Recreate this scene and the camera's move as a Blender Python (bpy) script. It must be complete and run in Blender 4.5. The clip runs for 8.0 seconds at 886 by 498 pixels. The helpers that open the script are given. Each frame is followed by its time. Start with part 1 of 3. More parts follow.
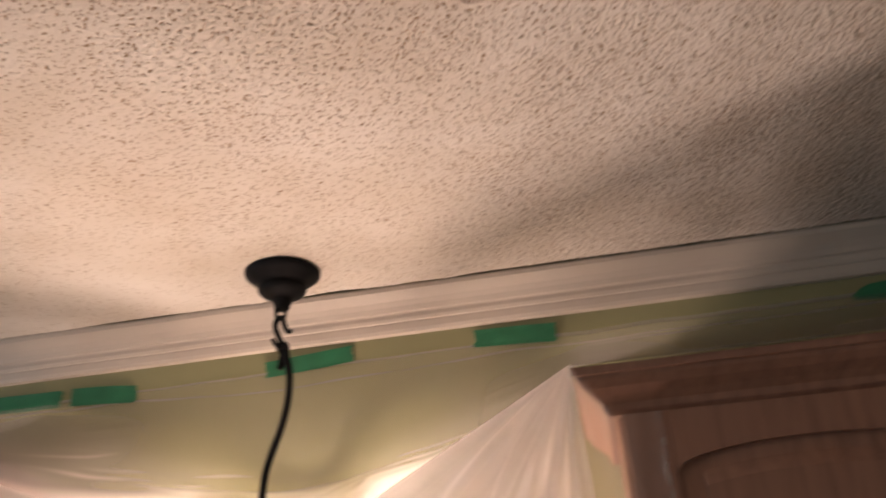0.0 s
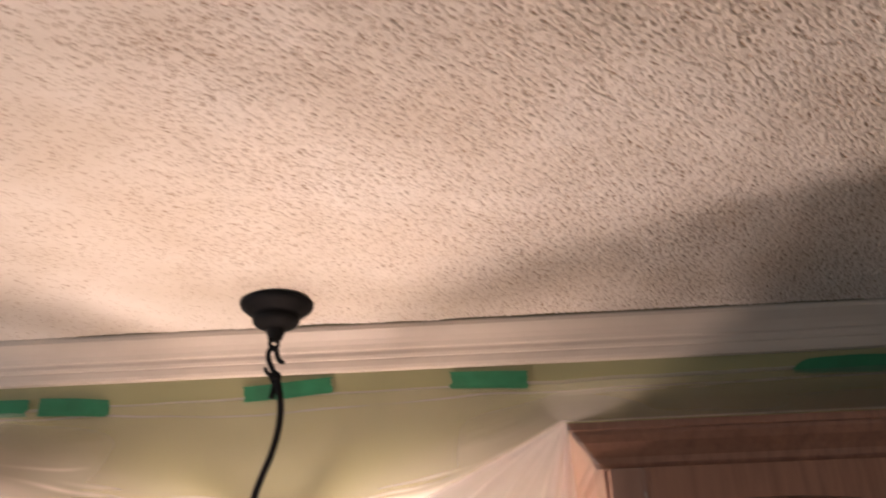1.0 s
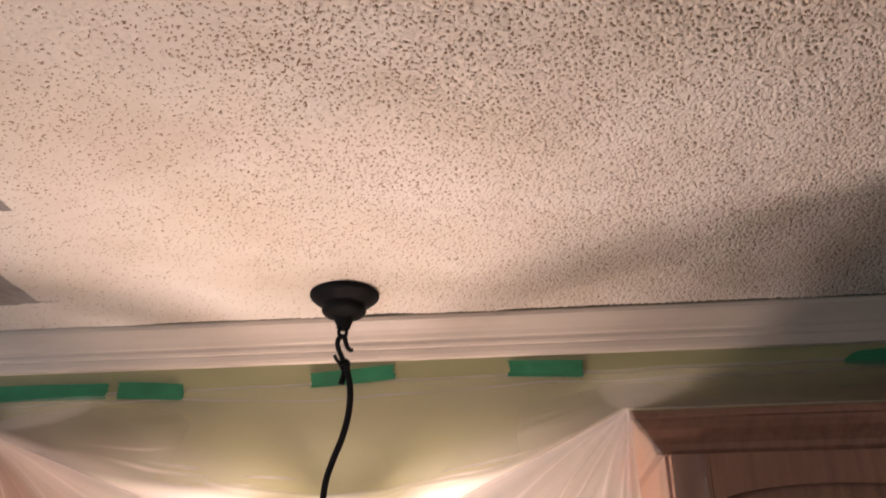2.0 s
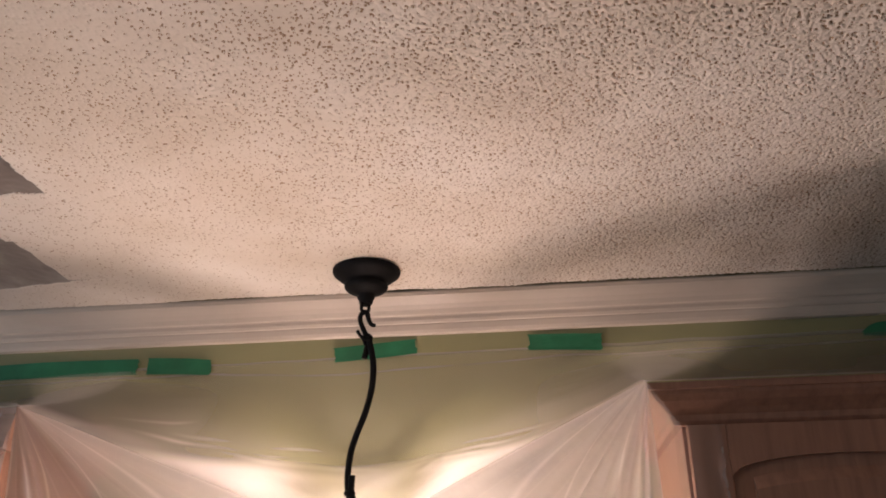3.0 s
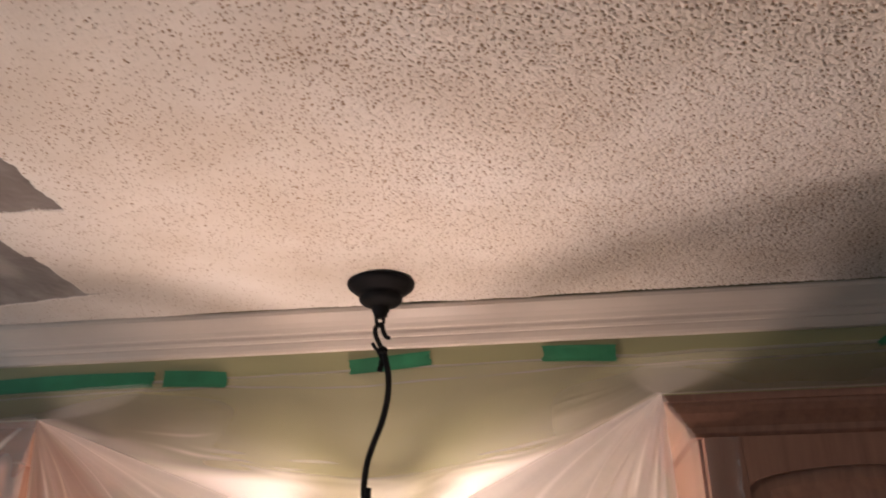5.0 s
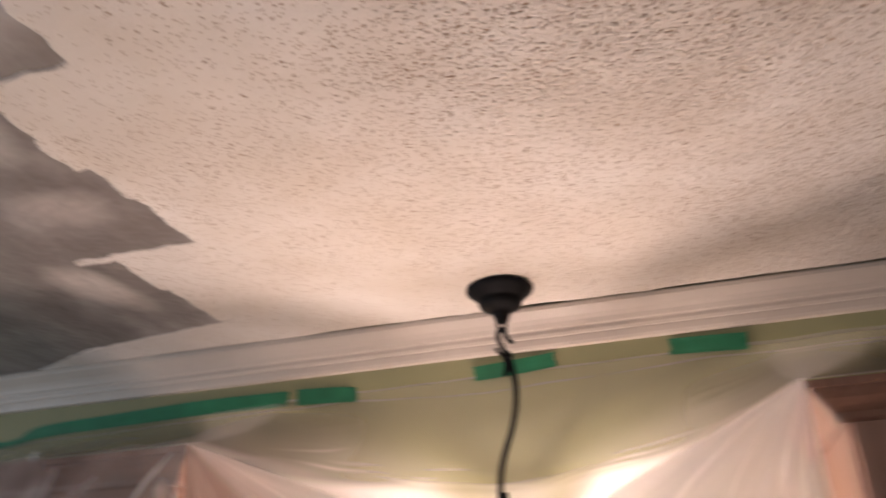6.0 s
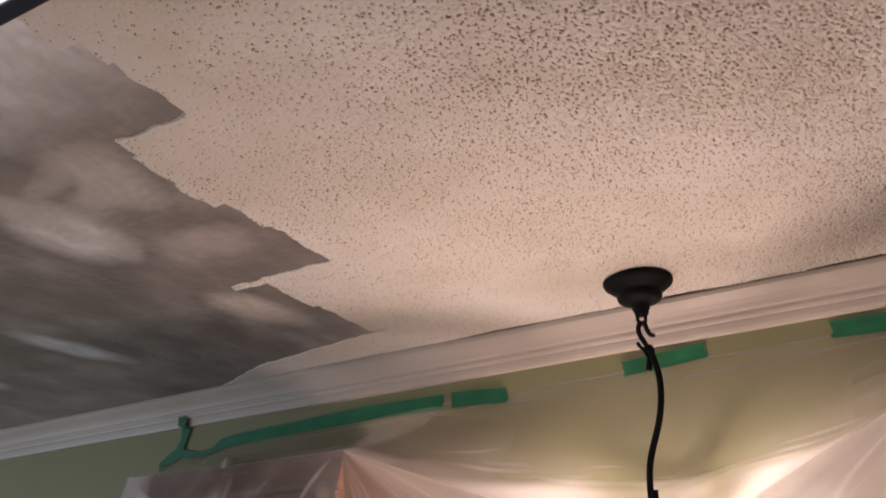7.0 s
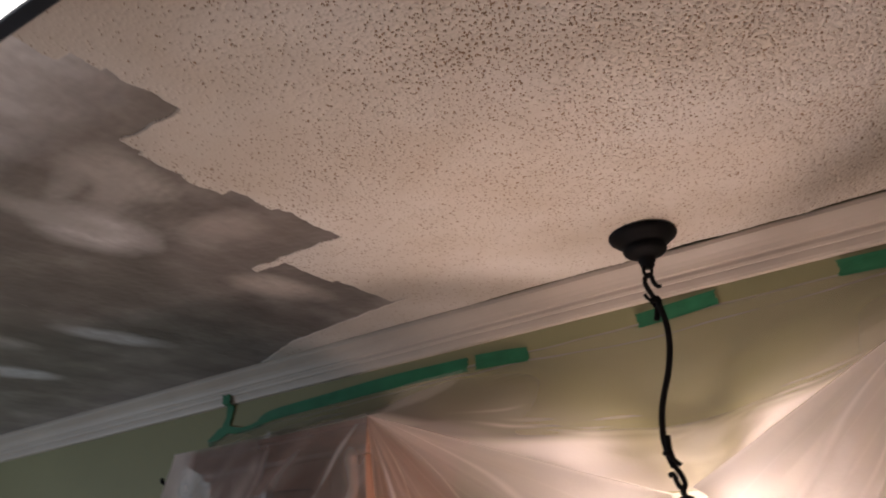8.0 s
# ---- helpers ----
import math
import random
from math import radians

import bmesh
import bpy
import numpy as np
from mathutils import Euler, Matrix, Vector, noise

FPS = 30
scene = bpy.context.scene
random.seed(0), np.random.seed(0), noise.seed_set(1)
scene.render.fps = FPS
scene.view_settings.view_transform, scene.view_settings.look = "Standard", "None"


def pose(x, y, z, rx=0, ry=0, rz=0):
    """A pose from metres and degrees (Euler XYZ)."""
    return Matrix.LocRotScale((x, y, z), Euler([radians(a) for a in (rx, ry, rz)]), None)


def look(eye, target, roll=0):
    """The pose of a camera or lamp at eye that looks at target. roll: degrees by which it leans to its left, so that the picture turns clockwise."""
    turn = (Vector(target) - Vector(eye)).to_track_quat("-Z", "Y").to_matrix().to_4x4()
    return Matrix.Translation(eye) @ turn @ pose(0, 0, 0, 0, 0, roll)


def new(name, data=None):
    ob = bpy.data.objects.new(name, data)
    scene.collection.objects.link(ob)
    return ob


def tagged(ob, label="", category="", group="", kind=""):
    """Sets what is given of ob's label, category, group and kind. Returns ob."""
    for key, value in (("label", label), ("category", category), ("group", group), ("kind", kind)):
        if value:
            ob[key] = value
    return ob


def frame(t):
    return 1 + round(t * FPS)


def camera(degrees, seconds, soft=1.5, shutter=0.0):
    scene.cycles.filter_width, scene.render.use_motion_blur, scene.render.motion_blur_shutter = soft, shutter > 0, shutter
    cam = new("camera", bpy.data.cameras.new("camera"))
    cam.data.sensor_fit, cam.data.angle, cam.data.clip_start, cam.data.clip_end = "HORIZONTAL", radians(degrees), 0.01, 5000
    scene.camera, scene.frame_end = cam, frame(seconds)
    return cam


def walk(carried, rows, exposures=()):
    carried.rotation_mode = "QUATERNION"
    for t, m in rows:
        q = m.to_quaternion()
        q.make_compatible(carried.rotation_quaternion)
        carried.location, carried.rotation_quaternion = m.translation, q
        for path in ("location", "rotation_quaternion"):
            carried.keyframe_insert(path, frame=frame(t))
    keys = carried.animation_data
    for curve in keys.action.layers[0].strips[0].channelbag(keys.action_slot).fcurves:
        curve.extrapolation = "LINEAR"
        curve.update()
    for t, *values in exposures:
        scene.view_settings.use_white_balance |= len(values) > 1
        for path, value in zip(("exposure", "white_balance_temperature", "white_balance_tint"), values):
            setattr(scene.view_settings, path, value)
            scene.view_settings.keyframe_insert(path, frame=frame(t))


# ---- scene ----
cam = camera(56.0, 8.0, soft=1.7, shutter=1.0)

PATH = [
    (0, (0.499, -1.379, 1.846), (0.188, 0.394, 2.717), -3.8),
    (0.5, (0.462, -1.42, 1.86), (0.324, 0.37, 2.74), -3.3),
    (1, (0.352, -1.5, 1.864), (0.287, 0.288, 2.758), -2.0),
    (1.5, (0.304, -1.54, 1.858), (0.204, 0.242, 2.759), -0.6),
    (1.7, (0.298, -1.55, 1.854), (0.181, 0.236, 2.745), -0.6),
    (2.8, (0.299, -1.581, 1.839), (0.125, 0.235, 2.659), -0.7),
    (3, (0.301, -1.584, 1.841), (0.112, 0.233, 2.655), -0.7),
    (3.5, (0.305, -1.585, 1.842), (0.087, 0.23, 2.653), -1.0),
    (4, (0.305, -1.583, 1.84), (0.106, 0.231, 2.657), -0.7),
    (4.2, (0.309, -1.582, 1.839), (0.12, 0.232, 2.659), -0.6),
    (5.3, (0.282, -1.602, 1.85), (0.037, 0.196, 2.69), -0.9),
    (5.5, (0.276, -1.604, 1.839), (-0.009, 0.183, 2.69), -1.2),
    (6, (0.279, -1.603, 1.845), (-0.18, 0.149, 2.692), -2.3),
    (6.5, (0.317, -1.593, 1.857), (-0.4, 0.062, 2.72), -2.6),
    (7, (0.379, -1.585, 1.85), (-0.492, 0.004, 2.696), -1.2),
    (7.5, (0.44, -1.58, 1.823), (-0.493, 0.001, 2.616), -1.8),
    (8, (0.468, -1.585, 1.826), (-0.522, -0.033, 2.607), -3.9),
]
walk(cam, [(t, look(eye, target, roll)) for t, eye, target, roll in PATH], [(0, -0.12, 6850, 11), (0.5, 0.08, 6800, 11), (1.5, 0.18, 6400, 11), (3.0, -0.27, 6380, 11), (4.2, -0.27, 6380, 11), (5.5, -0.07, 6330, 11), (6.5, 0.08, 6180, 11), (7, -0.38, 6230, 11), (8, -0.87, 6350, 11)])

# light levels
SKY = 0.10
DAY = 40.0
BULB, BULB_COLOUR = 180.0, (1.0, 0.735, 0.625)
PANEL = 7.5
# strength of the shade painted into the film's sides, and the pleats' milkiness
SIDE_SHADE, FAN = 0.80, 0.84
PIT = 0.0029

# ---- world and lamps ----
world = bpy.data.worlds.new("sky")
scene.world = world
world.use_nodes = True
wn = world.node_tree.nodes
sky = wn.new("ShaderNodeTexSky")
sky.sky_type, sky.sun_disc = "NISHITA", False
sky.sun_elevation, sky.sun_rotation = radians(12), radians(200)
world.node_tree.links.new(sky.outputs[0], wn["Background"].inputs[0])
wn["Background"].inputs[1].default_value = SKY

daylight = bpy.data.lights.new("window_daylight", "AREA")
daylight.shape, daylight.size, daylight.size_y = "RECTANGLE", 1.6, 1.05
daylight.energy, daylight.color = DAY, (0.74, 0.86, 1.0)
new("window_daylight", daylight).matrix_world = look((-3.38, -1.75, 1.525), (0, -1.75, 1.525))

# ---- materials ----


def material(name, rough=0.6, metal=0.0):
    m = bpy.data.materials.new(name)
    m.use_nodes = True
    b = m.node_tree.nodes["Principled BSDF"]
    b.inputs["Roughness"].default_value, b.inputs["Metallic"].default_value = rough, metal
    return m, m.node_tree.nodes, m.node_tree.links, b


def noise_node(nodes, links, scale, detail=4.0, rough=0.55, stretch=None):
    co = nodes.new("ShaderNodeTexCoord")
    n = nodes.new("ShaderNodeTexNoise")
    n.inputs["Scale"].default_value, n.inputs["Detail"].default_value, n.inputs["Roughness"].default_value = scale, detail, rough
    out = co.outputs["Object"]
    if stretch:
        mp = nodes.new("ShaderNodeMapping")
        mp.inputs["Scale"].default_value = stretch
        links.new(out, mp.inputs[0])
        out = mp.outputs[0]
    links.new(out, n.inputs["Vector"])
    return n.outputs["Fac"]


def ramp(nodes, links, fac, stops):
    r = nodes.new("ShaderNodeValToRGB")
    el = r.color_ramp.elements
    while len(el) < len(stops):
        el.new(0.5)
    for e, (p, c) in zip(el, stops):
        e.position, e.color = p, (*c, 1) if len(c) == 3 else c
    links.new(fac, r.inputs[0])
    return r.outputs[0]


def mixed(nodes, links, fac, a, b, mode="MIX"):
    m = nodes.new("ShaderNodeMix")
    m.data_type, m.blend_type = "RGBA", mode
    for sock, v in ((m.inputs[0], fac), (m.inputs[6], a), (m.inputs[7], b)):
        if isinstance(v, (int, float)):
            sock.default_value = v
        elif isinstance(v, tuple):
            sock.default_value = (*v, 1)
        else:
            links.new(v, sock)
    return m.outputs[2]


def bump(nodes, links, b, height, strength, dist):
    n = nodes.new("ShaderNodeBump")
    n.inputs["Strength"].default_value, n.inputs["Distance"].default_value = strength, dist
    links.new(height, n.inputs["Height"])
    links.new(n.outputs[0], b.inputs["Normal"])


def painted(name, light, dark, rough, grain=180, relief=0.0006, patch=2.5):
    m, nd, lk, b = material(name, rough)
    c = ramp(nd, lk, noise_node(nd, lk, patch, 5), [(0.3, dark), (0.7, light)])
    lk.new(c, b.inputs["Base Color"])
    bump(nd, lk, b, noise_node(nd, lk, grain, 3), 0.4, relief)
    return m


M_COAT = painted("old_white_ceiling_texture", (0.725, 0.69, 0.645), (0.59, 0.53, 0.455), 0.95, 420, 0.0010, 3.4)
# darker brown that stands for the shade inside the ceiling's pits
M_PIT_SHADE = painted("shaded_brown_pits", (0.36, 0.262, 0.18), (0.26, 0.184, 0.122), 0.95, 420, 0.0006, 30.0)
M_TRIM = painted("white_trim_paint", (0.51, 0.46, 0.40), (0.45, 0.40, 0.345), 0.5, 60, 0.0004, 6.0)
M_WALL = painted("olive_green_wall_paint", (0.272, 0.270, 0.145), (0.232, 0.230, 0.122), 0.6, 260, 0.0006, 2.0)
M_PLAIN = painted("off_white_wall_paint", (0.78, 0.74, 0.68), (0.72, 0.68, 0.62), 0.7)
M_FLOOR = painted("brown_floor", (0.34, 0.24, 0.165), (0.27, 0.185, 0.125), 0.5)


def scraped_material():
    """Bare damp board, with smears of white compound left along the strokes, and window glare painted pale."""
    m, nd, lk, b = material("wet_scraped_drywall", 0.3)
    streak = noise_node(nd, lk, 5.5, 5, 0.55, (1.3, 1.0, 1.0))
    grain = noise_node(nd, lk, 30, 5, 0.6, (1.0, 0.25, 1.0))
    c = ramp(nd, lk, streak, [(0.32, (0.160, 0.143, 0.136)), (0.46, (0.215, 0.192, 0.181)), (0.58, (0.30, 0.275, 0.26)), (0.72, (0.46, 0.435, 0.42))])
    c = mixed(nd, lk, 0.25, c, ramp(nd, lk, grain, [(0.3, (0.09, 0.075, 0.065)), (0.7, (0.36, 0.32, 0.28))]))
    patchy = ramp(nd, lk, noise_node(nd, lk, 24, 5, 0.62, (1.5, 0.7, 1.0)), [(0.34, (0.35,) * 3), (0.62, (1.0,) * 3)])
    # long pale smears and painted glare patches: centre, half sizes, turn
    for cx, cy, ax, ay, turn, tint in SMEARS_AND_GLARE:
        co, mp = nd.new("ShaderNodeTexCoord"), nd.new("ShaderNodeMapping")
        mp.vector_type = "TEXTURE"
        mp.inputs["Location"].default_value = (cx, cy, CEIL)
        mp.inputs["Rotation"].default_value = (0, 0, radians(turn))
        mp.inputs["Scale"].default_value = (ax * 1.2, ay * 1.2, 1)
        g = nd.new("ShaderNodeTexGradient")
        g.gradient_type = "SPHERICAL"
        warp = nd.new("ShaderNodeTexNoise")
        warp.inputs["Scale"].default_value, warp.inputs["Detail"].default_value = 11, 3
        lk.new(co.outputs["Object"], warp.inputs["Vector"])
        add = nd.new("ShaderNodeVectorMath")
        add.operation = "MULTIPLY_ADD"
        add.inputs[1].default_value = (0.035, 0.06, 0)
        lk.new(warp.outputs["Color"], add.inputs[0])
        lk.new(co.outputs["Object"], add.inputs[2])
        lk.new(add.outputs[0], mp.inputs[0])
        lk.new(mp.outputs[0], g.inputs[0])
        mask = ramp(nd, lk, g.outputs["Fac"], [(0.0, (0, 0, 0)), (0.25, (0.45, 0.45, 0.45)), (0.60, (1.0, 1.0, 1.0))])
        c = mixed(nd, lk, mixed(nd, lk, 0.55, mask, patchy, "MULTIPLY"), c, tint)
    lk.new(c, b.inputs["Base Color"])
    r = ramp(nd, lk, noise_node(nd, lk, 5.0, 1), [(0.3, (0.34,) * 3), (0.7, (0.50,) * 3)])
    lk.new(r, b.inputs["Roughness"])
    bump(nd, lk, b, noise_node(nd, lk, 26, 5, 0.6, (1.0, 0.4, 1.0)), 0.14, 0.0012)
    return m


CEIL = 2.44
# the first three patches and the last are window glare painted into the colour
GLARE_TINT = (0.86, 0.86, 0.88)
SMEARS_AND_GLARE = [(-1.16, -0.42, 0.045, 0.14, -12, (0.80, 0.82, 0.86)), (-1.575, -0.415, 0.05, 0.12, -10, (0.80, 0.82, 0.86)), (-1.37, -0.58, 0.05, 0.09, -10, (0.5, 0.48, 0.46)),
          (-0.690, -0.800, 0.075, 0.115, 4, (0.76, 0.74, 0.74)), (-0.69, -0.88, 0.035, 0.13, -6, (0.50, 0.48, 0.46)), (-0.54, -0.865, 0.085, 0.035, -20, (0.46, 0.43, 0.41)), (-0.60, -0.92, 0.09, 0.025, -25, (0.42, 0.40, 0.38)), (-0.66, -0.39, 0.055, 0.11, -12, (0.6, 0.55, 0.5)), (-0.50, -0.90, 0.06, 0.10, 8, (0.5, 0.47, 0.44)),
          (-0.52, -0.67, 0.07, 0.06, 0, (0.42, 0.38, 0.35)), (-0.72, -1.27, 1.3, 0.235, 0, GLARE_TINT)]
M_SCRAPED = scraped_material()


def tape_material():
    m, nd, lk, b = material("green_painters_tape", 0.55)
    c = ramp(nd, lk, noise_node(nd, lk, 14, 5), [(0.3, (0.009, 0.118, 0.052)), (0.7, (0.015, 0.178, 0.080))])
    lk.new(c, b.inputs["Base Color"])
    bump(nd, lk, b, noise_node(nd, lk, 900, 2, 0.5, (0.25, 1, 1)), 0.5, 0.0004)
    return m


M_TAPE = tape_material()


def metal_material():
    m, nd, lk, b = material("matte_black_metal", 0.62, 0.0)
    b.inputs["Specular IOR Level"].default_value = 0.12
    c = ramp(nd, lk, noise_node(nd, lk, 40, 5), [(0.3, (0.0025, 0.0025, 0.003)), (0.75, (0.005, 0.005, 0.006))])
    lk.new(c, b.inputs["Base Color"])
    bump(nd, lk, b, noise_node(nd, lk, 700, 2), 0.3, 0.0003)
    return m


M_BLACK = metal_material()
M_NAVY = painted("dark_navy_metal", (0.016, 0.021, 0.036), (0.011, 0.014, 0.024), 0.4, 300, 0.0002, 9.0)


def wood_material():
    m, nd, lk, b = material("stained_oak", 0.42)
    g = noise_node(nd, lk, 9, 7, 0.65, (9, 9, 0.7))
    p = noise_node(nd, lk, 3, 3)
    c = ramp(nd, lk, g, [(0.3, (0.130, 0.065, 0.046)), (0.5, (0.22, 0.114, 0.080)), (0.72, (0.285, 0.156, 0.11))])
    lk.new(mixed(nd, lk, p, c, (0.188, 0.092, 0.063)), b.inputs["Base Color"])
    bump(nd, lk, b, g, 0.25, 0.0012)
    return m


M_WOOD = wood_material()


def film_material(name):
    m = bpy.data.materials.new(name)
    m.use_nodes = True
    nd, lk = m.node_tree.nodes, m.node_tree.links
    out = nd["Material Output"]
    nd.remove(nd["Principled BSDF"])
    clear, milk, back, shine = (nd.new(f"ShaderNode{k}") for k in ("BsdfTransparent", "BsdfDiffuse", "BsdfTranslucent", "BsdfGlossy"))
    clear.inputs[0].default_value = (0.93, 0.92, 0.91, 1)
    milk.inputs[0].default_value = (0.95, 0.915, 0.93, 1)
    back.inputs[0].default_value = (0.95, 0.915, 0.93, 1)
    shine.inputs["Roughness"].default_value = 0.34
    haze, body, whole = (nd.new("ShaderNodeMixShader") for _ in range(3))
    haze.inputs[0].default_value = 0.70
    lk.new(milk.outputs[0], haze.inputs[1])
    lk.new(back.outputs[0], haze.inputs[2])
    layers = nd.new("ShaderNodeAttribute")
    layers.attribute_name = "layers"
    lk.new(layers.outputs["Fac"], body.inputs[0])
    # clear part darkens with this attribute: ceiling and wall shade painted into the film
    painted_shade = nd.new("ShaderNodeAttribute")
    painted_shade.attribute_name = "painted_shade"
    lk.new(mixed(nd, lk, painted_shade.outputs["Fac"], (0.95, 0.94, 0.93), (0.25, 0.235, 0.22)), clear.inputs[0])
    lk.new(clear.outputs[0], body.inputs[1])
    lk.new(haze.outputs[0], body.inputs[2])
    whole.inputs[0].default_value = 0.035
    lk.new(body.outputs[0], whole.inputs[1])
    lk.new(shine.outputs[0], whole.inputs[2])
    lk.new(whole.outputs[0], out.inputs[0])
    b = nd.new("ShaderNodeBump")
    b.inputs["Strength"].default_value, b.inputs["Distance"].default_value = 0.35, 0.004
    lk.new(noise_node(nd, lk, 38, 4), b.inputs["Height"])
    for s in (milk, back, shine):
        lk.new(b.outputs[0], s.inputs["Normal"])
    return m


M_FILM = film_material("clear_polythene_film")


def glow(name, colour, strength):
    m = bpy.data.materials.new(name)
    m.use_nodes = True
    nd = m.node_tree.nodes
    nd.remove(nd["Principled BSDF"])
    e = nd.new("ShaderNodeEmission")
    e.inputs[0].default_value, e.inputs[1].default_value = (*colour, 1), strength
    m.node_tree.links.new(e.outputs[0], nd["Material Output"].inputs[0])
    return m


M_BULB = glow("warm_lit_bulb", BULB_COLOUR, BULB)
M_PANEL = glow("lit_white_diffuser", (1.0, 0.96, 0.9), PANEL)


def glass_material():
    m, nd, lk, b = material("window_glass", 0.02)
    b.inputs["Transmission Weight"].default_value = 1.0
    b.inputs["IOR"].default_value = 1.1
    return m


M_GLASS = glass_material()

# ---- mesh helpers ----


def part(name, bm, mat, parent=None, label="", smooth=False):
    bmesh.ops.recalc_face_normals(bm, faces=bm.faces)
    me = bpy.data.meshes.new(name)
    bm.to_mesh(me)
    bm.free()
    me.materials.append(mat)
    if smooth:
        me.polygons.foreach_set("use_smooth", [True] * len(me.polygons))
    ob = new(name, me)
    ob.parent = parent
    return tagged(ob, label)


def thing(name, x, y, z, label, category, group="", kind=""):
    ob = new(name)
    ob.location = (x, y, z)
    bpy.context.view_layer.update()
    return tagged(ob, label, category, group, kind)


def under(parent, ob):
    """Parent ob to a placed Empty, with its mesh kept in world places."""
    ob.parent = parent
    ob.matrix_parent_inverse = parent.matrix_world.inverted()
    return ob


def box(bm, x0, y0, z0, x1, y1, z1, bevel=0.0):
    r = bmesh.ops.create_cube(bm, size=1.0, matrix=Matrix.Translation(((x0 + x1) / 2, (y0 + y1) / 2, (z0 + z1) / 2)) @ Matrix.Diagonal((x1 - x0, y1 - y0, z1 - z0, 1)))
    if bevel:
        edges = list({e for v in r["verts"] for e in v.link_edges})
        bmesh.ops.bevel(bm, geom=edges, offset=bevel, segments=2, affect="EDGES", profile=0.5)
    return bm


def smooth_line(points, steps=8):
    pts = [Vector(p) for p in points]
    pts = [2 * pts[0] - pts[1]] + pts + [2 * pts[-1] - pts[-2]]
    out = []
    for a, b, c, d in zip(pts, pts[1:], pts[2:], pts[3:]):
        for i in range(steps):
            t = i / steps
            out.append(0.5 * (2 * b + (c - a) * t + (2 * a - 5 * b + 4 * c - d) * t * t + (3 * b - a - 3 * c + d) * t ** 3))
    return out + [pts[-2]]


def tube(bm, points, radius, sides=12, taper=None):
    n = len(points)
    rings = []
    ref = Vector((0, 1, 0))
    for i, p in enumerate(points):
        d = (points[min(i + 1, n - 1)] - points[max(i - 1, 0)]).normalized()
        u = d.cross(ref).normalized() if abs(d.dot(ref)) < 0.98 else d.cross(Vector((1, 0, 0))).normalized()
        v = d.cross(u)
        r = radius * (taper(i / (n - 1)) if taper else 1)
        rings.append([bm.verts.new(p + r * (u * math.cos(a) + v * math.sin(a))) for a in (2 * math.pi * k / sides for k in range(sides))])
    for a, b in zip(rings, rings[1:]):
        for k in range(sides):
            bm.faces.new((a[k], a[(k + 1) % sides], b[(k + 1) % sides], b[k]))
    bm.faces.new(rings[0])
    bm.faces.new(rings[-1])
    return bm


def lathe(bm, profile, cx, cy, sides=64):
    rings = [[bm.verts.new((cx + r * math.cos(a), cy + r * math.sin(a), z)) for a in (2 * math.pi * k / sides for k in range(sides))] for r, z in profile]
    for a, b in zip(rings, rings[1:]):
        for k in range(sides):
            bm.faces.new((a[k], a[(k + 1) % sides], b[(k + 1) % sides], b[k]))
    bm.faces.new(rings[0])
    bm.faces.new(rings[-1])
    return bm


def sweep(bm, profile, stations):
    """A closed profile, placed at each station by a function from (y, z) to a point, joined along."""
    rings = [[bm.verts.new(s(y, z)) for y, z in profile] for s in stations]
    n = len(profile)
    for a, b in zip(rings, rings[1:]):
        for k in range(n):
            bm.faces.new((a[k], a[(k + 1) % n], b[(k + 1) % n], b[k]))
    bm.faces.new(rings[0])
    bm.faces.new(rings[-1])
    return bm


# ---- room ----
X0, X1, Y0 = -3.4, 2.6, -4.2

tagged(part("wall_north", box(bmesh.new(), X0, 0, 0, X1, 0.14, 2.6), M_WALL), "olive green painted kitchen wall with white trim", "wall", kind="structure")
WY0, WY1, WZ0, WZ1 = -2.6, -0.9, 0.95, 2.1
bm = bmesh.new()
for a in ((Y0 - 0.14, 0, WY0, 2.6), (WY1, 0, 0.14, 2.6), (WY0, 0, WY1, WZ0), (WY0, WZ1, WY1, 2.6)):
    box(bm, X0 - 0.14, a[0], a[1], X0, a[2], a[3])
tagged(part("wall_west", bm, M_PLAIN), "plain painted wall with a window", "wall", kind="structure")
for nm, a in (("wall_south", (X0 - 0.14, Y0 - 0.14, 0, X1, Y0, 2.6)), ("wall_east", (X1, Y0 - 0.14, 0, X1 + 0.14, 0.14, 2.6))):
    tagged(part(nm, box(bmesh.new(), *a), M_PLAIN), "plain painted wall that closes the room", "wall", kind="structure")
tagged(part("floor", box(bmesh.new(), X0 - 0.14, Y0 - 0.14, -0.1, X1 + 0.14, 0.14, 0), M_FLOOR), "plain brown kitchen floor", "floor", kind="structure")

window = thing("window_1", X0 - 0.07, (WY0 + WY1) / 2, WZ0, "white framed window that lets in blue daylight", "window", kind="structure")
bm = bmesh.new()
xa, xb = X0 - 0.11, X0 - 0.03
for a in ((WY0, WZ0, WY0 + 0.05, WZ1), (WY1 - 0.05, WZ0, WY1, WZ1), (WY0 + 0.05, WZ0, WY1 - 0.05, WZ0 + 0.05), (WY0 + 0.05, WZ1 - 0.05, WY1 - 0.05, WZ1), (-1.775, WZ0 + 0.05, -1.725, WZ1 - 0.05)):
    box(bm, xa, a[0], a[1], xb, a[2], a[3], bevel=0.004)
under(window, part("window_frame", bm, M_TRIM))
for y0, y1 in ((WY0 + 0.05, -1.775), (-1.725, WY1 - 0.05)):
    pane = under(window, part("pane", box(bmesh.new(), X0 - 0.072, y0, WZ0 + 0.05, X0 - 0.068, y1, WZ1 - 0.05), M_GLASS))
    pane.visible_shadow = False


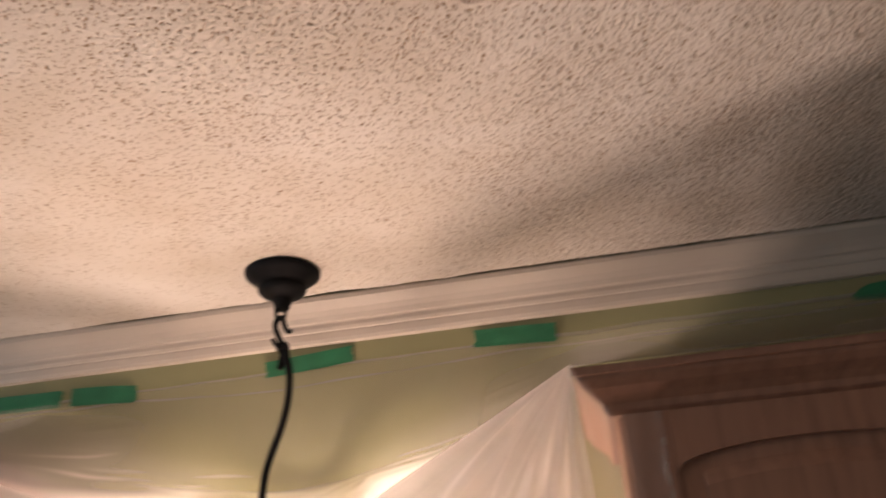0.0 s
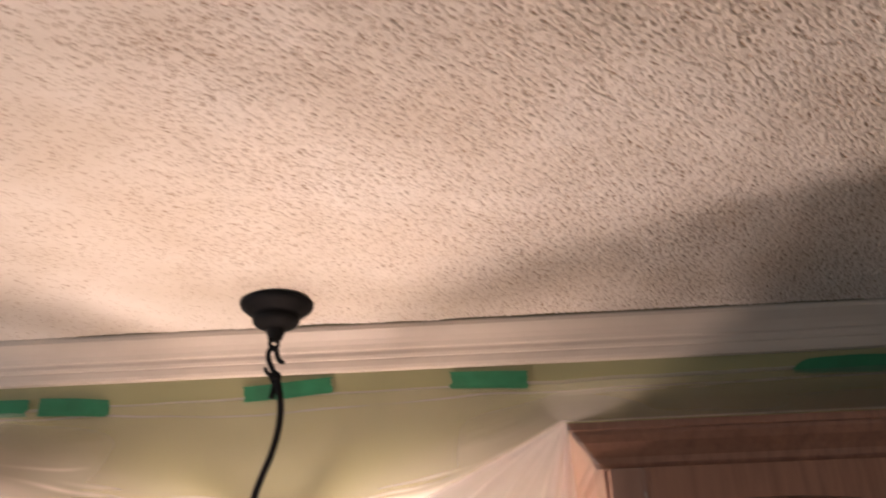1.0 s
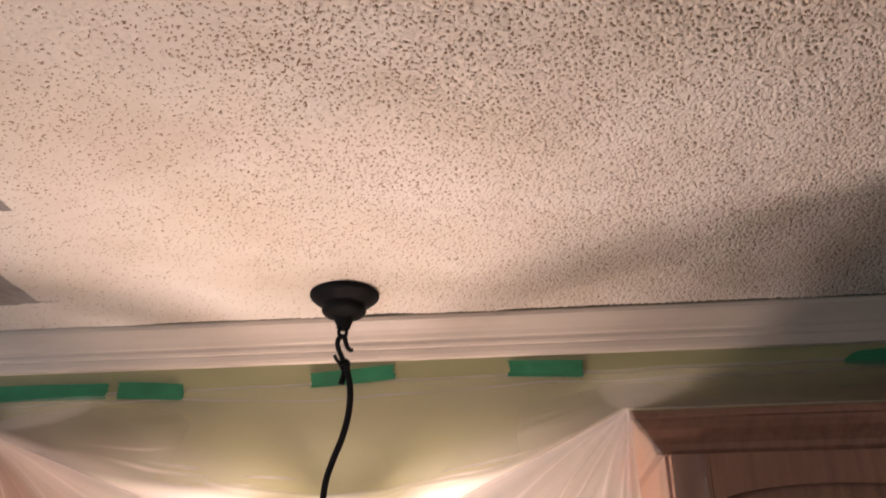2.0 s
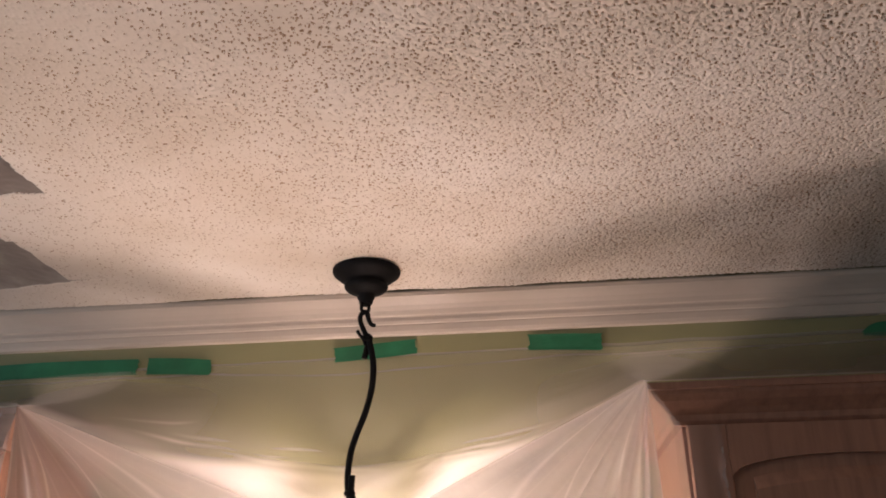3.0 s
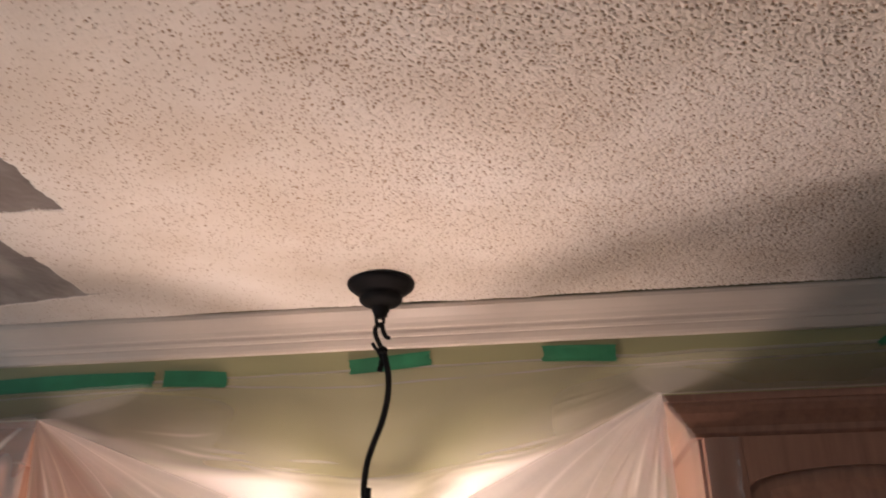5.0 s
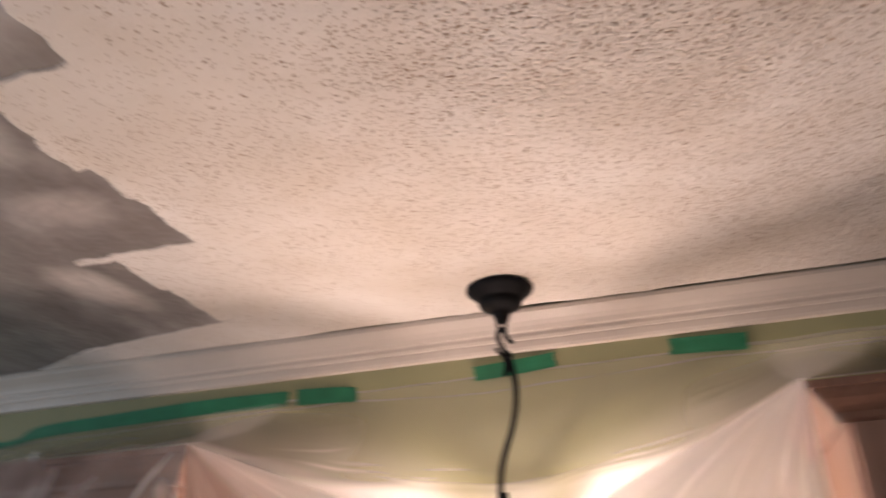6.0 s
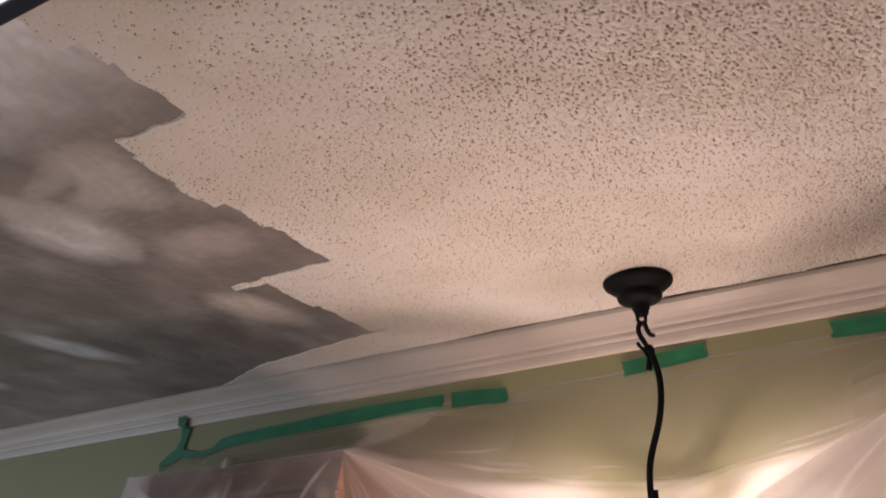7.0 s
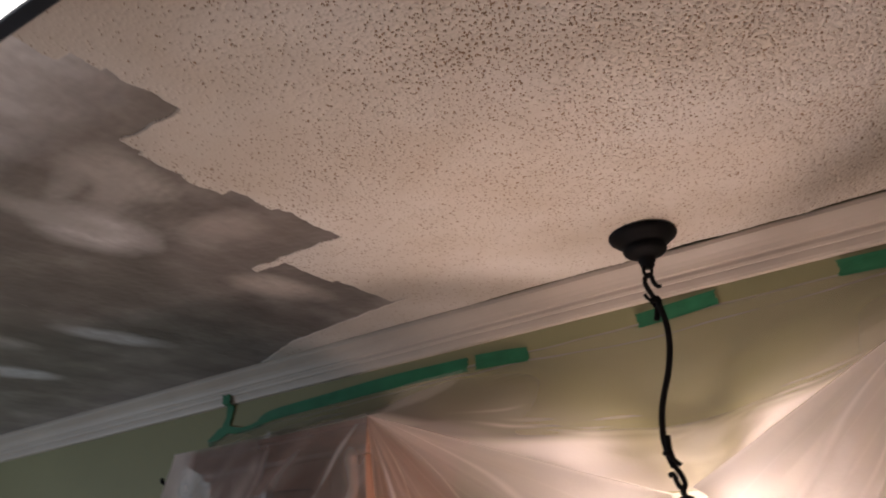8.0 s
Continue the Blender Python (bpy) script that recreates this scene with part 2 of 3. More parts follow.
def field(nx, ny, lo, hi, step, rng):
    """Smooth random relief whose bumps measure between lo and hi metres."""
    k = np.hypot(np.fft.fftfreq(nx, step)[:, None], np.fft.rfftfreq(ny, step)[None])
    band = np.exp(-(k * lo) ** 2) - np.exp(-(k * hi) ** 2)
    g = np.fft.irfft2(np.fft.rfft2(rng.standard_normal((nx, ny))) * band, s=(nx, ny))
    return g / g.std()


# the knife strokes that have taken the texture off: each is a strip with a squared end
STROKES = [(-0.335, -1.25, -1.145), (-0.312, -1.145, -1.10), (-0.302, -1.10, -0.985), (-0.428, -0.985, -0.945), (-0.446, -0.945, -0.865), (-0.452, -0.865, -0.785), (-0.426, -0.785, -0.69), (-0.418, -0.69, -0.535), (-0.645, -0.535, -0.515), (-0.575, -0.515, -0.375), (-0.562, -0.375, -0.185)]


def ceiling_mesh():
    """One sheet: bumpy old texture, with a smooth scraped part 2 mm higher where the texture has come off."""
    step = 0.0016
    x0, x1, y0, y1 = -1.12, 1.10, -1.24, -0.0572
    nx, ny = int((x1 - x0) / step) + 1, int((y1 - y0) / step) + 1
    rng = np.random.default_rng(7)
    gx, gy = np.meshgrid(x0 + step * np.arange(nx), y0 + (y1 - y0) / (ny - 1) * np.arange(ny), indexing="ij")
    fine = field(nx, ny, 0.0040, 0.0086, step, rng)
    mid = field(nx, ny, 0.009, 0.022, step, rng)
    slow = field(nx, ny, 0.15, 0.5, step, rng)
    lean = np.clip((gx + 0.40) / 0.55, 0, 1)
    calm = np.clip((gy + 0.42) / 0.25, 0, 1) * (1 - np.clip((gx - 0.1) / 0.35, 0, 1))
    # also thins the pits near the pendant, where lamplight flattens them
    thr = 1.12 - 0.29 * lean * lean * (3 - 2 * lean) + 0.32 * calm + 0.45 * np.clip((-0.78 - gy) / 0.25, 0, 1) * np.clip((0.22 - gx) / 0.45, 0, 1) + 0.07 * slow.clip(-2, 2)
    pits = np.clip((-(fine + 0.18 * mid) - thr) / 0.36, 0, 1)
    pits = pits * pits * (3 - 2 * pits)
    # positive means lower, towards the room
    coat = (0.00012 + 0.00028 * np.clip((gx - 0.05) / 0.6, 0, 1)) * fine.clip(-1.5, 2) + (0.00012 + 0.00018 * np.clip((gx - 0.05) / 0.6, 0, 1)) * mid - PIT * pits * (1 + 0.12 * slow.clip(-2, 2)) + 0.0009 * slow
    wob = 0.0035 * field(nx, ny, 0.05, 0.16, step, rng) + 0.0006 * field(nx, ny, 0.008, 0.03, step, rng)
    off = np.zeros(gx.shape, bool)
    for xe, ya, yb in STROKES:
        off |= (gx + 0.7 * wob < xe) & (gy + 0.5 * wob > ya) & (gy + 0.5 * wob <= yb)
    off |= (gy > -0.196) & ((gx < -0.556 - 7.0 * (gy + 0.187) + 3 * wob) | (gx < -1.10 - 2.4 * (gy + 0.0572) + 2 * wob))
    gz = CEIL - coat * (0.45 + 0.55 * lean)
    ridge = 0.0002 * field(nx, ny, 0.02, 0.09, step, rng)
    gz[off] = CEIL + 0.0018 + ridge[off]
    gz[:, -1] += 0.0006 * rng.standard_normal(nx).clip(-1, 1)
    gy[:, -1] += np.clip(0.0007 * field(nx, ny, 0.01, 0.05, step, rng)[:, -1] + 0.0006 * (gx[:, -1] < 0.02), -0.001, 0.0016)
    verts = np.stack([gx, gy, gz], -1).reshape(-1, 3)
    i = np.arange(nx * ny).reshape(nx, ny)
    quads = np.stack([i[:-1, :-1], i[:-1, 1:], i[1:, 1:], i[1:, :-1]], -1).reshape(-1, 4)
    # deep pit faces take the darker material: shade painted into the recesses
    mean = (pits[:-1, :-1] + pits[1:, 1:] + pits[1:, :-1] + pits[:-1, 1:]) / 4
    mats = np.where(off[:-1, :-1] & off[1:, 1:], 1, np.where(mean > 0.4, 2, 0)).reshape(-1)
    # the plain rest of the ceiling, in large faces, and the board's upper side
    bx, by = [X0 - 0.14, x0, x1, X1 + 0.14], [Y0 - 0.14, y0, y1, 0.14]
    extra, efaces, emats = [], [], []
    for a in range(3):
        for b in range(3):
            if a == b == 1:
                continue
            z = CEIL + (0.0018 if a == 0 and b >= 1 else 0.03 if b == 2 else 0)
            n = len(verts) + len(extra)
            extra += [(bx[a], by[b], z), (bx[a], by[b + 1], z), (bx[a + 1], by[b + 1], z), (bx[a + 1], by[b], z)]
            efaces.append((n, n + 1, n + 2, n + 3))
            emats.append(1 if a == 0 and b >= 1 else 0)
    n = len(verts) + len(extra)
    xa, xb, ya, yb = bx[0], bx[3], by[0], by[3]
    extra += [(xa, ya, 2.5), (xb, ya, 2.5), (xb, yb, 2.5), (xa, yb, 2.5)]
    efaces.append((n, n + 1, n + 2, n + 3))
    emats.append(0)
    allv = np.concatenate([verts, np.array(extra)])
    faces = np.concatenate([quads, np.array(efaces)])
    me = bpy.data.meshes.new("ceiling")
    me.vertices.add(len(allv))
    me.vertices.foreach_set("co", allv.ravel())
    me.loops.add(faces.size)
    me.loops.foreach_set("vertex_index", faces.ravel().astype(np.int32))
    me.polygons.add(len(faces))
    me.polygons.foreach_set("loop_start", np.arange(0, faces.size, 4, dtype=np.int32))
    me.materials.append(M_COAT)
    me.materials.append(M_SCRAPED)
    me.materials.append(M_PIT_SHADE)
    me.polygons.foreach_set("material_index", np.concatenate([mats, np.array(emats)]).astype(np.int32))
    me.polygons.foreach_set("use_smooth", np.ones(len(faces), bool))
    me.update(calc_edges=True)
    me.validate()
    return tagged(new("ceiling", me), "bumpy white textured ceiling, partly wet and scraped bare", "ceiling", kind="structure")


ceiling_mesh()

# crown trim along the green wall: it leans out to the ceiling, with a thin uneven open joint above it
CROWN = [(0, 2.4372), (-0.0555, 2.4372), (-0.0565, 2.4350), (-0.0555, 2.4285), (-0.0505, 2.4240), (-0.0485, 2.4222), (-0.0400, 2.4150), (-0.0330, 2.4070), (-0.0280, 2.3990), (-0.0236, 2.3974), (-0.0226, 2.3950),
         (-0.0222, 2.3890), (-0.0200, 2.3842), (-0.0170, 2.3827), (-0.0168, 2.3795), (-0.0150, 2.3700), (-0.0122, 2.3642), (-0.0095, 2.3632), (0, 2.3632)]


def joint(x):
    """How far the crown's top stays below the ceiling; left of the pendant it is filled with paint and compound."""
    grow = max(0.0, min(1.0, (x + 0.10) / 0.15)) * (1 - 0.5 * max(0.0, min(1.0, (x - 0.55) / 0.4)))
    filled = max(0.0, min(1.0, (-0.40 - x) / 0.12))
    return (0.0004 + 0.0017 * grow + 0.0007 * noise.noise(Vector((x * 34, 0, 2))) + 0.0006 * noise.noise(Vector((x * 9, 0, 7)))) * (1 - filled) - 0.0012 * filled


bm = bmesh.new()
cuts = [X0 + (X1 - X0) * k / 600 for k in range(601)]


def crown_at(x):
    d, e = 0.0009 * noise.noise(Vector((x * 5, 3, 0))), 0.0009 * noise.noise(Vector((x * 4, 8, 0)))
    return lambda y, z: (x, y + (d if y < -0.001 else 0), CEIL - joint(x) if z > 2.4360 else z + e)


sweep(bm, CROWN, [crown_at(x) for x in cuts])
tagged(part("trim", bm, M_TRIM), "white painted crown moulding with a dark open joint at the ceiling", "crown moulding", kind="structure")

# ---- ceiling light with a dark frame ----
lamp = thing("ceiling_light", -0.45, -1.36, CEIL, "flush ceiling light with white diffuser and dark frame", "ceiling light")
LX0, LX1, LY0, LY1 = -1.05, 0.15, -1.52, -1.208
bm = bmesh.new()
for a in ((LX0, LY1 - 0.022, 2.428, LX1, LY1, 2.4385), (LX0, LY0, 2.428, LX1, LY0 + 0.022, 2.4385), (LX0, LY0 + 0.022, 2.428, LX0 + 0.022, LY1 - 0.022, 2.4385), (LX1 - 0.022, LY0 + 0.022, 2.428, LX1, LY1 - 0.022, 2.4385)):
    box(bm, *a, bevel=0.003)
under(lamp, part("frame", bm, M_NAVY, label="dark metal frame"))
under(lamp, part("diffuser", box(bmesh.new(), LX0 + 0.022, LY0 + 0.022, 2.431, LX1 - 0.022, LY1 - 0.022, 2.437), M_PANEL, label="bright white diffuser"))

# ---- pendant ----
PX, PY = 0.010, -0.174
pendant = thing("pendant_light", PX, PY, CEIL, "black pendant light hung from a ceiling canopy by open hooks", "pendant light")
bm = bmesh.new()
lathe(bm, [(0.0605, 2.4398), (0.0628, 2.4378), (0.0632, 2.4345), (0.0616, 2.4305), (0.0562, 2.4262), (0.0500, 2.4208), (0.0440, 2.4165), (0.0402, 2.4143), (0.0392, 2.4122), (0.0402, 2.4092), (0.0405, 2.4060), (0.0390, 2.4020), (0.0345, 2.3980), (0.0265, 2.3942), (0.0185, 2.3912), (0.0158, 2.3885), (0.0160, 2.3835), (0.0135, 2.3800), (0.0125, 2.3740), (0.0100, 2.3705), (0.006, 2.3695)], PX, PY + 0.005)
under(pendant, part("canopy", bm, M_BLACK, smooth=True, label="black stepped metal canopy"))
V = lambda x, z, y=0.0: (PX + x, PY + y, z)
ring = [Vector(V(0.0082 * math.sin(a) * 0.75, 2.364 - 0.0115 * math.cos(a) + 0.0, 0.004 * math.sin(a))) for a in (2 * math.pi * k / 24 for k in range(25))]
under(pendant, part("loop", tube(bmesh.new(), ring, 0.0034, 8), M_BLACK, smooth=True))
up = smooth_line([V(0.020, 2.3295), V(0.0155, 2.3290), V(0.0105, 2.3335), V(0.0065, 2.343), V(0.0045, 2.3515), V(0.0, 2.3555), V(-0.0065, 2.3515), V(-0.0085, 2.342), V(-0.006, 2.332), V(-0.001, 2.320), V(0.004, 2.308), V(0.007, 2.300)])
under(pendant, part("hook", tube(bmesh.new(), up, 0.0046, 10, lambda t: 0.74 + 0.26 * min(1.0, 3 * t)), M_BLACK, smooth=True, label="open black wire hook"))
bm = bmesh.new()
tube(bm, smooth_line([V(-0.0130, 2.3205), V(-0.0085, 2.3125), V(-0.002, 2.305), V(0.003, 2.293)]), 0.0034, 8)
tube(bm, smooth_line([V(0.007, 2.312, 0.002), V(0.0068, 2.300, 0.003), V(0.0045, 2.285, 0.002), V(0.001, 2.268, 0.001)]), 0.0056, 10)
tube(bm, smooth_line([V(-0.001, 2.306, -0.005), V(0.007, 2.310, -0.006), V(0.013, 2.306, -0.002), V(0.012, 2.301, 0.005)]), 0.0030, 8)
tube(bm, smooth_line([V(-0.002, 2.299, -0.005), V(0.006, 2.302, -0.007), V(0.013, 2.299, -0.002)]), 0.0030, 8)
under(pendant, part("wire_knot", bm, M_BLACK, smooth=True))
CABLE = [(0.006, 2.311), (0.0105, 2.295), (0.0165, 2.265), (0.0180, 2.240), (0.0150, 2.208), (0.006, 2.172), (-0.007, 2.138), (-0.0165, 2.108), (-0.0205, 2.080), (-0.0215, 2.055), (-0.0175, 2.030), (-0.012, 2.012)]
under(pendant, part("cable", tube(bmesh.new(), smooth_line([V(*c) for c in CABLE]), 0.0057, 12), M_BLACK, smooth=True, label="thick black curving cable"))
bm = bmesh.new()
tube(bm, smooth_line([V(-0.0135, 2.064, -0.004), V(-0.0135, 2.052, -0.005), V(-0.014, 2.038, -0.004), V(-0.011, 2.025, -0.003)]), 0.0058, 10)
tube(bm, smooth_line([V(-0.023, 2.036, -0.004), V(-0.016, 2.034, -0.009), V(-0.008, 2.036, -0.005)]), 0.0046, 8)
tube(bm, smooth_line([V(-0.012, 2.028, -0.004), V(-0.005, 2.020, -0.005), V(0.002, 2.013, -0.004)]), 0.0038, 8)
under(pendant, part("wire_knot", bm, M_BLACK, smooth=True))
low = smooth_line([V(-0.0225, 1.999), V(-0.0165, 2.0005), V(-0.013, 1.995), V(-0.011, 1.986), V(-0.006, 1.977), V(-0.001, 1.976), V(0.002, 1.984), V(-0.002, 1.998), V(-0.010, 2.012), V(-0.014, 2.022)])
under(pendant, part("hook", tube(bmesh.new(), low, 0.0048, 10), M_BLACK, smooth=True, label="open black wire hook"))
under(pendant, part("rod", tube(bmesh.new(), [Vector(V(-0.004, 1.975)), Vector(V(-0.003, 1.968)), Vector(V(0.0, 1.960))], 0.0055, 12), M_BLACK, smooth=True))
# the flared lower rim is unseen, added and sized to shade the ceiling above
under(pendant, part("socket", lathe(bmesh.new(), [(0.007, 1.964), (0.013, 1.961), (0.017, 1.950), (0.020, 1.930), (0.034, 1.918), (0.0530, 1.903), (0.0540, 1.897), (0.0520, 1.893), (0.010, 1.891)], PX, PY, 32), M_BLACK, smooth=True, label="black metal lamp holder"))
bm = bmesh.new()
bmesh.ops.create_uvsphere(bm, u_segments=20, v_segments=12, radius=0.075, matrix=Matrix.Translation((PX, PY, 1.812)))
under(pendant, part("bulb", bm, M_BULB, smooth=True, label="warm glowing bulb"))

# ---- wall cabinets ----
CROWN_C = [(0, 0), (-0.012, 0), (-0.016, 0.006), (-0.018, 0.014), (-0.026, 0.022), (-0.037, 0.031), (-0.044, 0.040), (-0.046, 0.045), (-0.050, 0.046), (-0.051, 0.056), (0, 0.056)]


def arch(x, cx, half, spring, rise):
    u = min(1.0, abs(x - cx) / half)
    return spring + rise * math.sqrt(max(0.0, 1 - u * u))


def door(cab, x0, x1, z0, z1, yf):
    """A frame door with an arched top rail and a raised panel; yf is its front."""
    d = under(cab, part("door", box(bmesh.new(), x0 + 0.045, yf + 0.010, z0 + 0.045, x1 - 0.045, yf + 0.018, z1 - 0.03), M_WOOD))
    s, cx = 0.054, (x0 + x1) / 2
    half, spring, rise = (x1 - x0) / 2 - s, z1 - 0.074, 0.029
    for a, b in ((x0, x0 + s), (x1 - s, x1)):
        part("stile", box(bmesh.new(), a, yf, z0, b, yf + 0.02, z1, 0.0012), M_WOOD, d)
    part("rail", box(bmesh.new(), x0 + s, yf, z0, x1 - s, yf + 0.02, z0 + 0.055, 0.003), M_WOOD, d)
    n = 32

    def slab(name, lower, upper, ya, yb, ca, cb, ins):
        bm = bmesh.new()
        cols = []
        for k in range(n + 1):
            x = ca + (cb - ca) * k / n
            cols.append([bm.verts.new(p) for p in ((x, ya, lower(x)), (x, ya, upper(x)), (x, yb, upper(x) + ins), (x, yb, lower(x) - ins))])
        for a, b in zip(cols, cols[1:]):
            for i in range(4):
                bm.faces.new((a[i], a[(i + 1) % 4], b[(i + 1) % 4], b[i]))
        bm.faces.new(cols[0])
        bm.faces.new(cols[-1])
        return part(name, bm, M_WOOD, d)

    slab("rail", lambda x: arch(x, cx, half, spring, rise), lambda x: z1, yf, yf + 0.02, x0 + s, x1 - s, 0.0)
    slab("panel", lambda x: z0 + 0.085, lambda x: arch(x, cx, half, spring, rise) - 0.036, yf + 0.001, yf + 0.012, x0 + s + 0.03, x1 - s - 0.03, 0.022)
    return d


def cabinet(x0, x1, open_left, open_right, doors, label):
    yb, zb, zt = -0.314, 1.42, 2.155
    cab = thing("wall_cabinet", (x0 + x1) / 2, -0.16, zb, label, "cabinet", "wall cabinets over the sink")
    under(cab, part("body", box(bmesh.new(), x0, yb, zb, x1, -0.001, zt - 0.004, 0.002), M_WOOD))
    zc = zt - 0.056
    st = []
    if open_left:
        st += [lambda o, h: (x0 + o, -0.002, zc + h), lambda o, h: (x0 + o, yb + o, zc + h)]
    else:
        st += [lambda o, h: (x0, yb + o, zc + h)]
    if open_right:
        st += [lambda o, h: (x1 - o, yb + o, zc + h), lambda o, h: (x1 - o, -0.002, zc + h)]
    else:
        st += [lambda o, h: (x1, yb + o, zc + h)]
    under(cab, part("crown", sweep(bmesh.new(), CROWN_C, st), M_WOOD, label="stained wooden crown moulding"))
    for a, b in doors:
        door(cab, a, b, zb + 0.01, zc - 0.0015, yb - 0.021)
    return cab


cabinet(0.522, 1.42, True, False, [(0.527, 0.968), (0.974, 1.415)], "stained oak wall cabinet with an arched door, half under plastic")
cabinet(-0.972, -0.552, True, True, [(-0.957, -0.567)], "stained oak wall cabinet wrapped in clear plastic film")

# ---- plastic film ----
rs = random.Random(11)


# thick: how much painted shade darkens the film's clear colour
def patch(bm, nu, nv, f, dense, thick=None):
    shade_lay = bm.verts.layers.float.get("painted_shade") or bm.verts.layers.float.new("painted_shade")
    lay = bm.verts.layers.float.get("layers") or bm.verts.layers.float.new("layers")
    rows = []
    for i in range(nu + 1):
        row = []
        for j in range(nv + 1):
            q = f(i / nu, j / nv)
            vert = bm.verts.new(q)
            vert[lay] = max(0.02, min(0.95, dense(q, i / nu, j / nv)))
            vert[shade_lay] = thick(q) if thick else 0.0
            row.append(vert)
        rows.append(row)
    for a, b in zip(rows, rows[1:]):
        for j in range(nv):
            bm.faces.new((a[j], b[j], b[j + 1], a[j + 1]))


def wave(x, z, s=1.0, seed=0.0):
    return noise.noise(Vector((x * s, z * s, seed)))


def step(a, b, x):
    t = max(0.0, min(1.0, (x - a) / (b - a)))
    return t * t * (3 - 2 * t)


CORNER_R, CORNER_L = Vector((0.471, -0.369, 2.1585)), Vector((-0.503, -0.366, 2.1575))
LOW_R, LOW_L = Vector((0.045, -0.185, 1.985)), Vector((-0.06, -0.180, 1.985))


def crest(x):
    """The line where the film turns from the wall outwards and hangs down: over the cabinet tops, and slung between them."""
    if x >= CORNER_R.x:
        return Vector((x, CORNER_R.y - 0.003, CORNER_R.z - 0.004))
    if x <= CORNER_L.x:
        return Vector((x, CORNER_L.y - 0.003, CORNER_L.z - 0.003))
    a, b = (LOW_R, CORNER_R) if x > 0 else (LOW_L, CORNER_L)
    u = max(0.0, min(1.0, (x - a.x) / (b.x - a.x)))
    p = a.lerp(b, u)
    # in the middle the film falls back to the wall, behind the pendant
    back = 1 - step(0.0, 0.175, abs(x))
    return Vector((x, p.y + (-0.035 - p.y) * back, p.z))


def tape_line(x):
    if x < -0.5:
        return 2.322 + (x + 0.5) * 0.03 if x > -1.1 else 2.304 + (x + 1.1) * 0.1
    return 2.325 + 0.012 * x


def back_panel(u, v):
    x0 = -1.36 + 0.325 * v
    x = x0 + (1.42 - x0) * u
    top = Vector((x, -0.0022, tape_line(x) + 0.004 * wave(x, 0, 9, 3)))
    c = crest(x)
    over = min(1.0, step(0.34, 0.50, x) + step(-0.37, -0.53, x))
    bow = v ** (3.2 - 1.95 * over)
    p = Vector((x, top.y + (c.y - top.y) * bow, top.z + (c.z - top.z) * (v ** (1.0 - 0.2 * over))))
    k = 4 * v * (1 - v)
    fold = 0.006 * wave(x * 1.3 + 2 * v, p.z * 2.2, 5, 1) + 0.0008 * wave(x * 3, p.z * 9, 4, 2)
    slack = (1 - over) * 0.007 * max(0.0, math.sin(math.pi * max(0.0, min(1.0, (v - 0.55) / 0.3)))) * (1 + 0.6 * wave(x, v, 6, 5))
    p.y = min(-0.0018, p.y - abs(fold) * k * (1 - 0.85 * over) - slack - 0.0016 * v)
    p.z += 0.002 * over * k * wave(x, v, 7, 4)
    return p


def fan(corner, first, last, pleats, seed):
    """Film pulled into pleats that run out from a cabinet's top corner, between two directions."""
    out = first.cross(last).normalized()
    if out.y > 0:
        out = -out

    def f(u, v):
        d = first.lerp(last, v)
        p = corner + d * (u ** 1.1)
        amp = min(1.0, u * 3) * (0.2 + u)
        pleat = sum(a * (1 - abs(math.sin(math.pi * (v * n + ph))) ** 0.7) for a, n, ph in pleats)
        ends = min(1.0, v * 8 + 0.02, (1 - v) * 8 + 0.02)
        return p + out * (amp * ends * (pleat + 0.016 * wave(v * 5, u * 2, 1.6, seed) + 0.007 * abs(wave(v * 6, u * 1.2, 1.0, seed + 1)) + 0.0015 * wave(v * 14, u * 6, 1.0, seed + 2)))
    return f


def furrow(x, z):
    """Slanting soft folds, 0 in the valleys to 1 on the crests."""
    a = 1 - abs(wave(x * 5.5 - z * 4.5 + 0.6 * wave(x, z, 5, 3), (x + z) * 1.6, 1.0, 12)) * 2.2
    b = 1 - abs(wave(x * 11 - z * 7, (x + z) * 3.0, 1.0, 15)) * 2.2
    return max(0.0, a) * 0.7 + max(0.0, b) * 0.3


def front_left(u, v):
    x = -1.035 + (CORNER_L.x + 1.035) * u
    z = CORNER_L.z + 0.002 - 0.62 * v
    near = abs(x - CORNER_L.x)
    fold = 0.036 * furrow(x, z) + 0.012 * abs(wave(x * 16 - z * 9, z * 12, 1.0, 4))
    return Vector((x + 0.010 * wave(x, z, 9, 5), CORNER_L.y - 0.005 - fold * min(1, 5 * v + 0.05) * min(1, 7 * near + 0.12), z + 0.004 * wave(x, v, 12, 6) * (1 - v)))


def end_left(u, v):
    y = CORNER_L.y - 0.003 + 0.363 * u
    z = 2.162 + (0.11 * u ** 3 if u > 0.6 else 0) - 0.62 * v
    return Vector((-1.035 - 0.022 * math.sin(math.pi * u) - 0.28 * max(0, u - 0.72) + 0.016 * wave(y * 8, z * 5, 1, 9) - 0.012 * abs(wave(y * 22, z * 16, 1, 14)), y, z))


def front_right(u, v):
    z = 2.097 - 0.55 * v
    edge = 0.066 + 0.006 * wave(0, z, 22, 2) + 0.004 * wave(0, z, 60, 5)
    x = 0.506 + edge * u
    return Vector((x, -0.3385 - 0.004 * abs(wave(x * 20, z * 4, 1, 8)) - 0.012 * max(0, u - 0.85) * 6 * abs(wave(0, z, 18, 1)), z))


sheet = thing("plastic_sheet", 0.0, -0.003, 2.325, "clear crinkled plastic film taped to the wall over the cabinets", "plastic sheet")


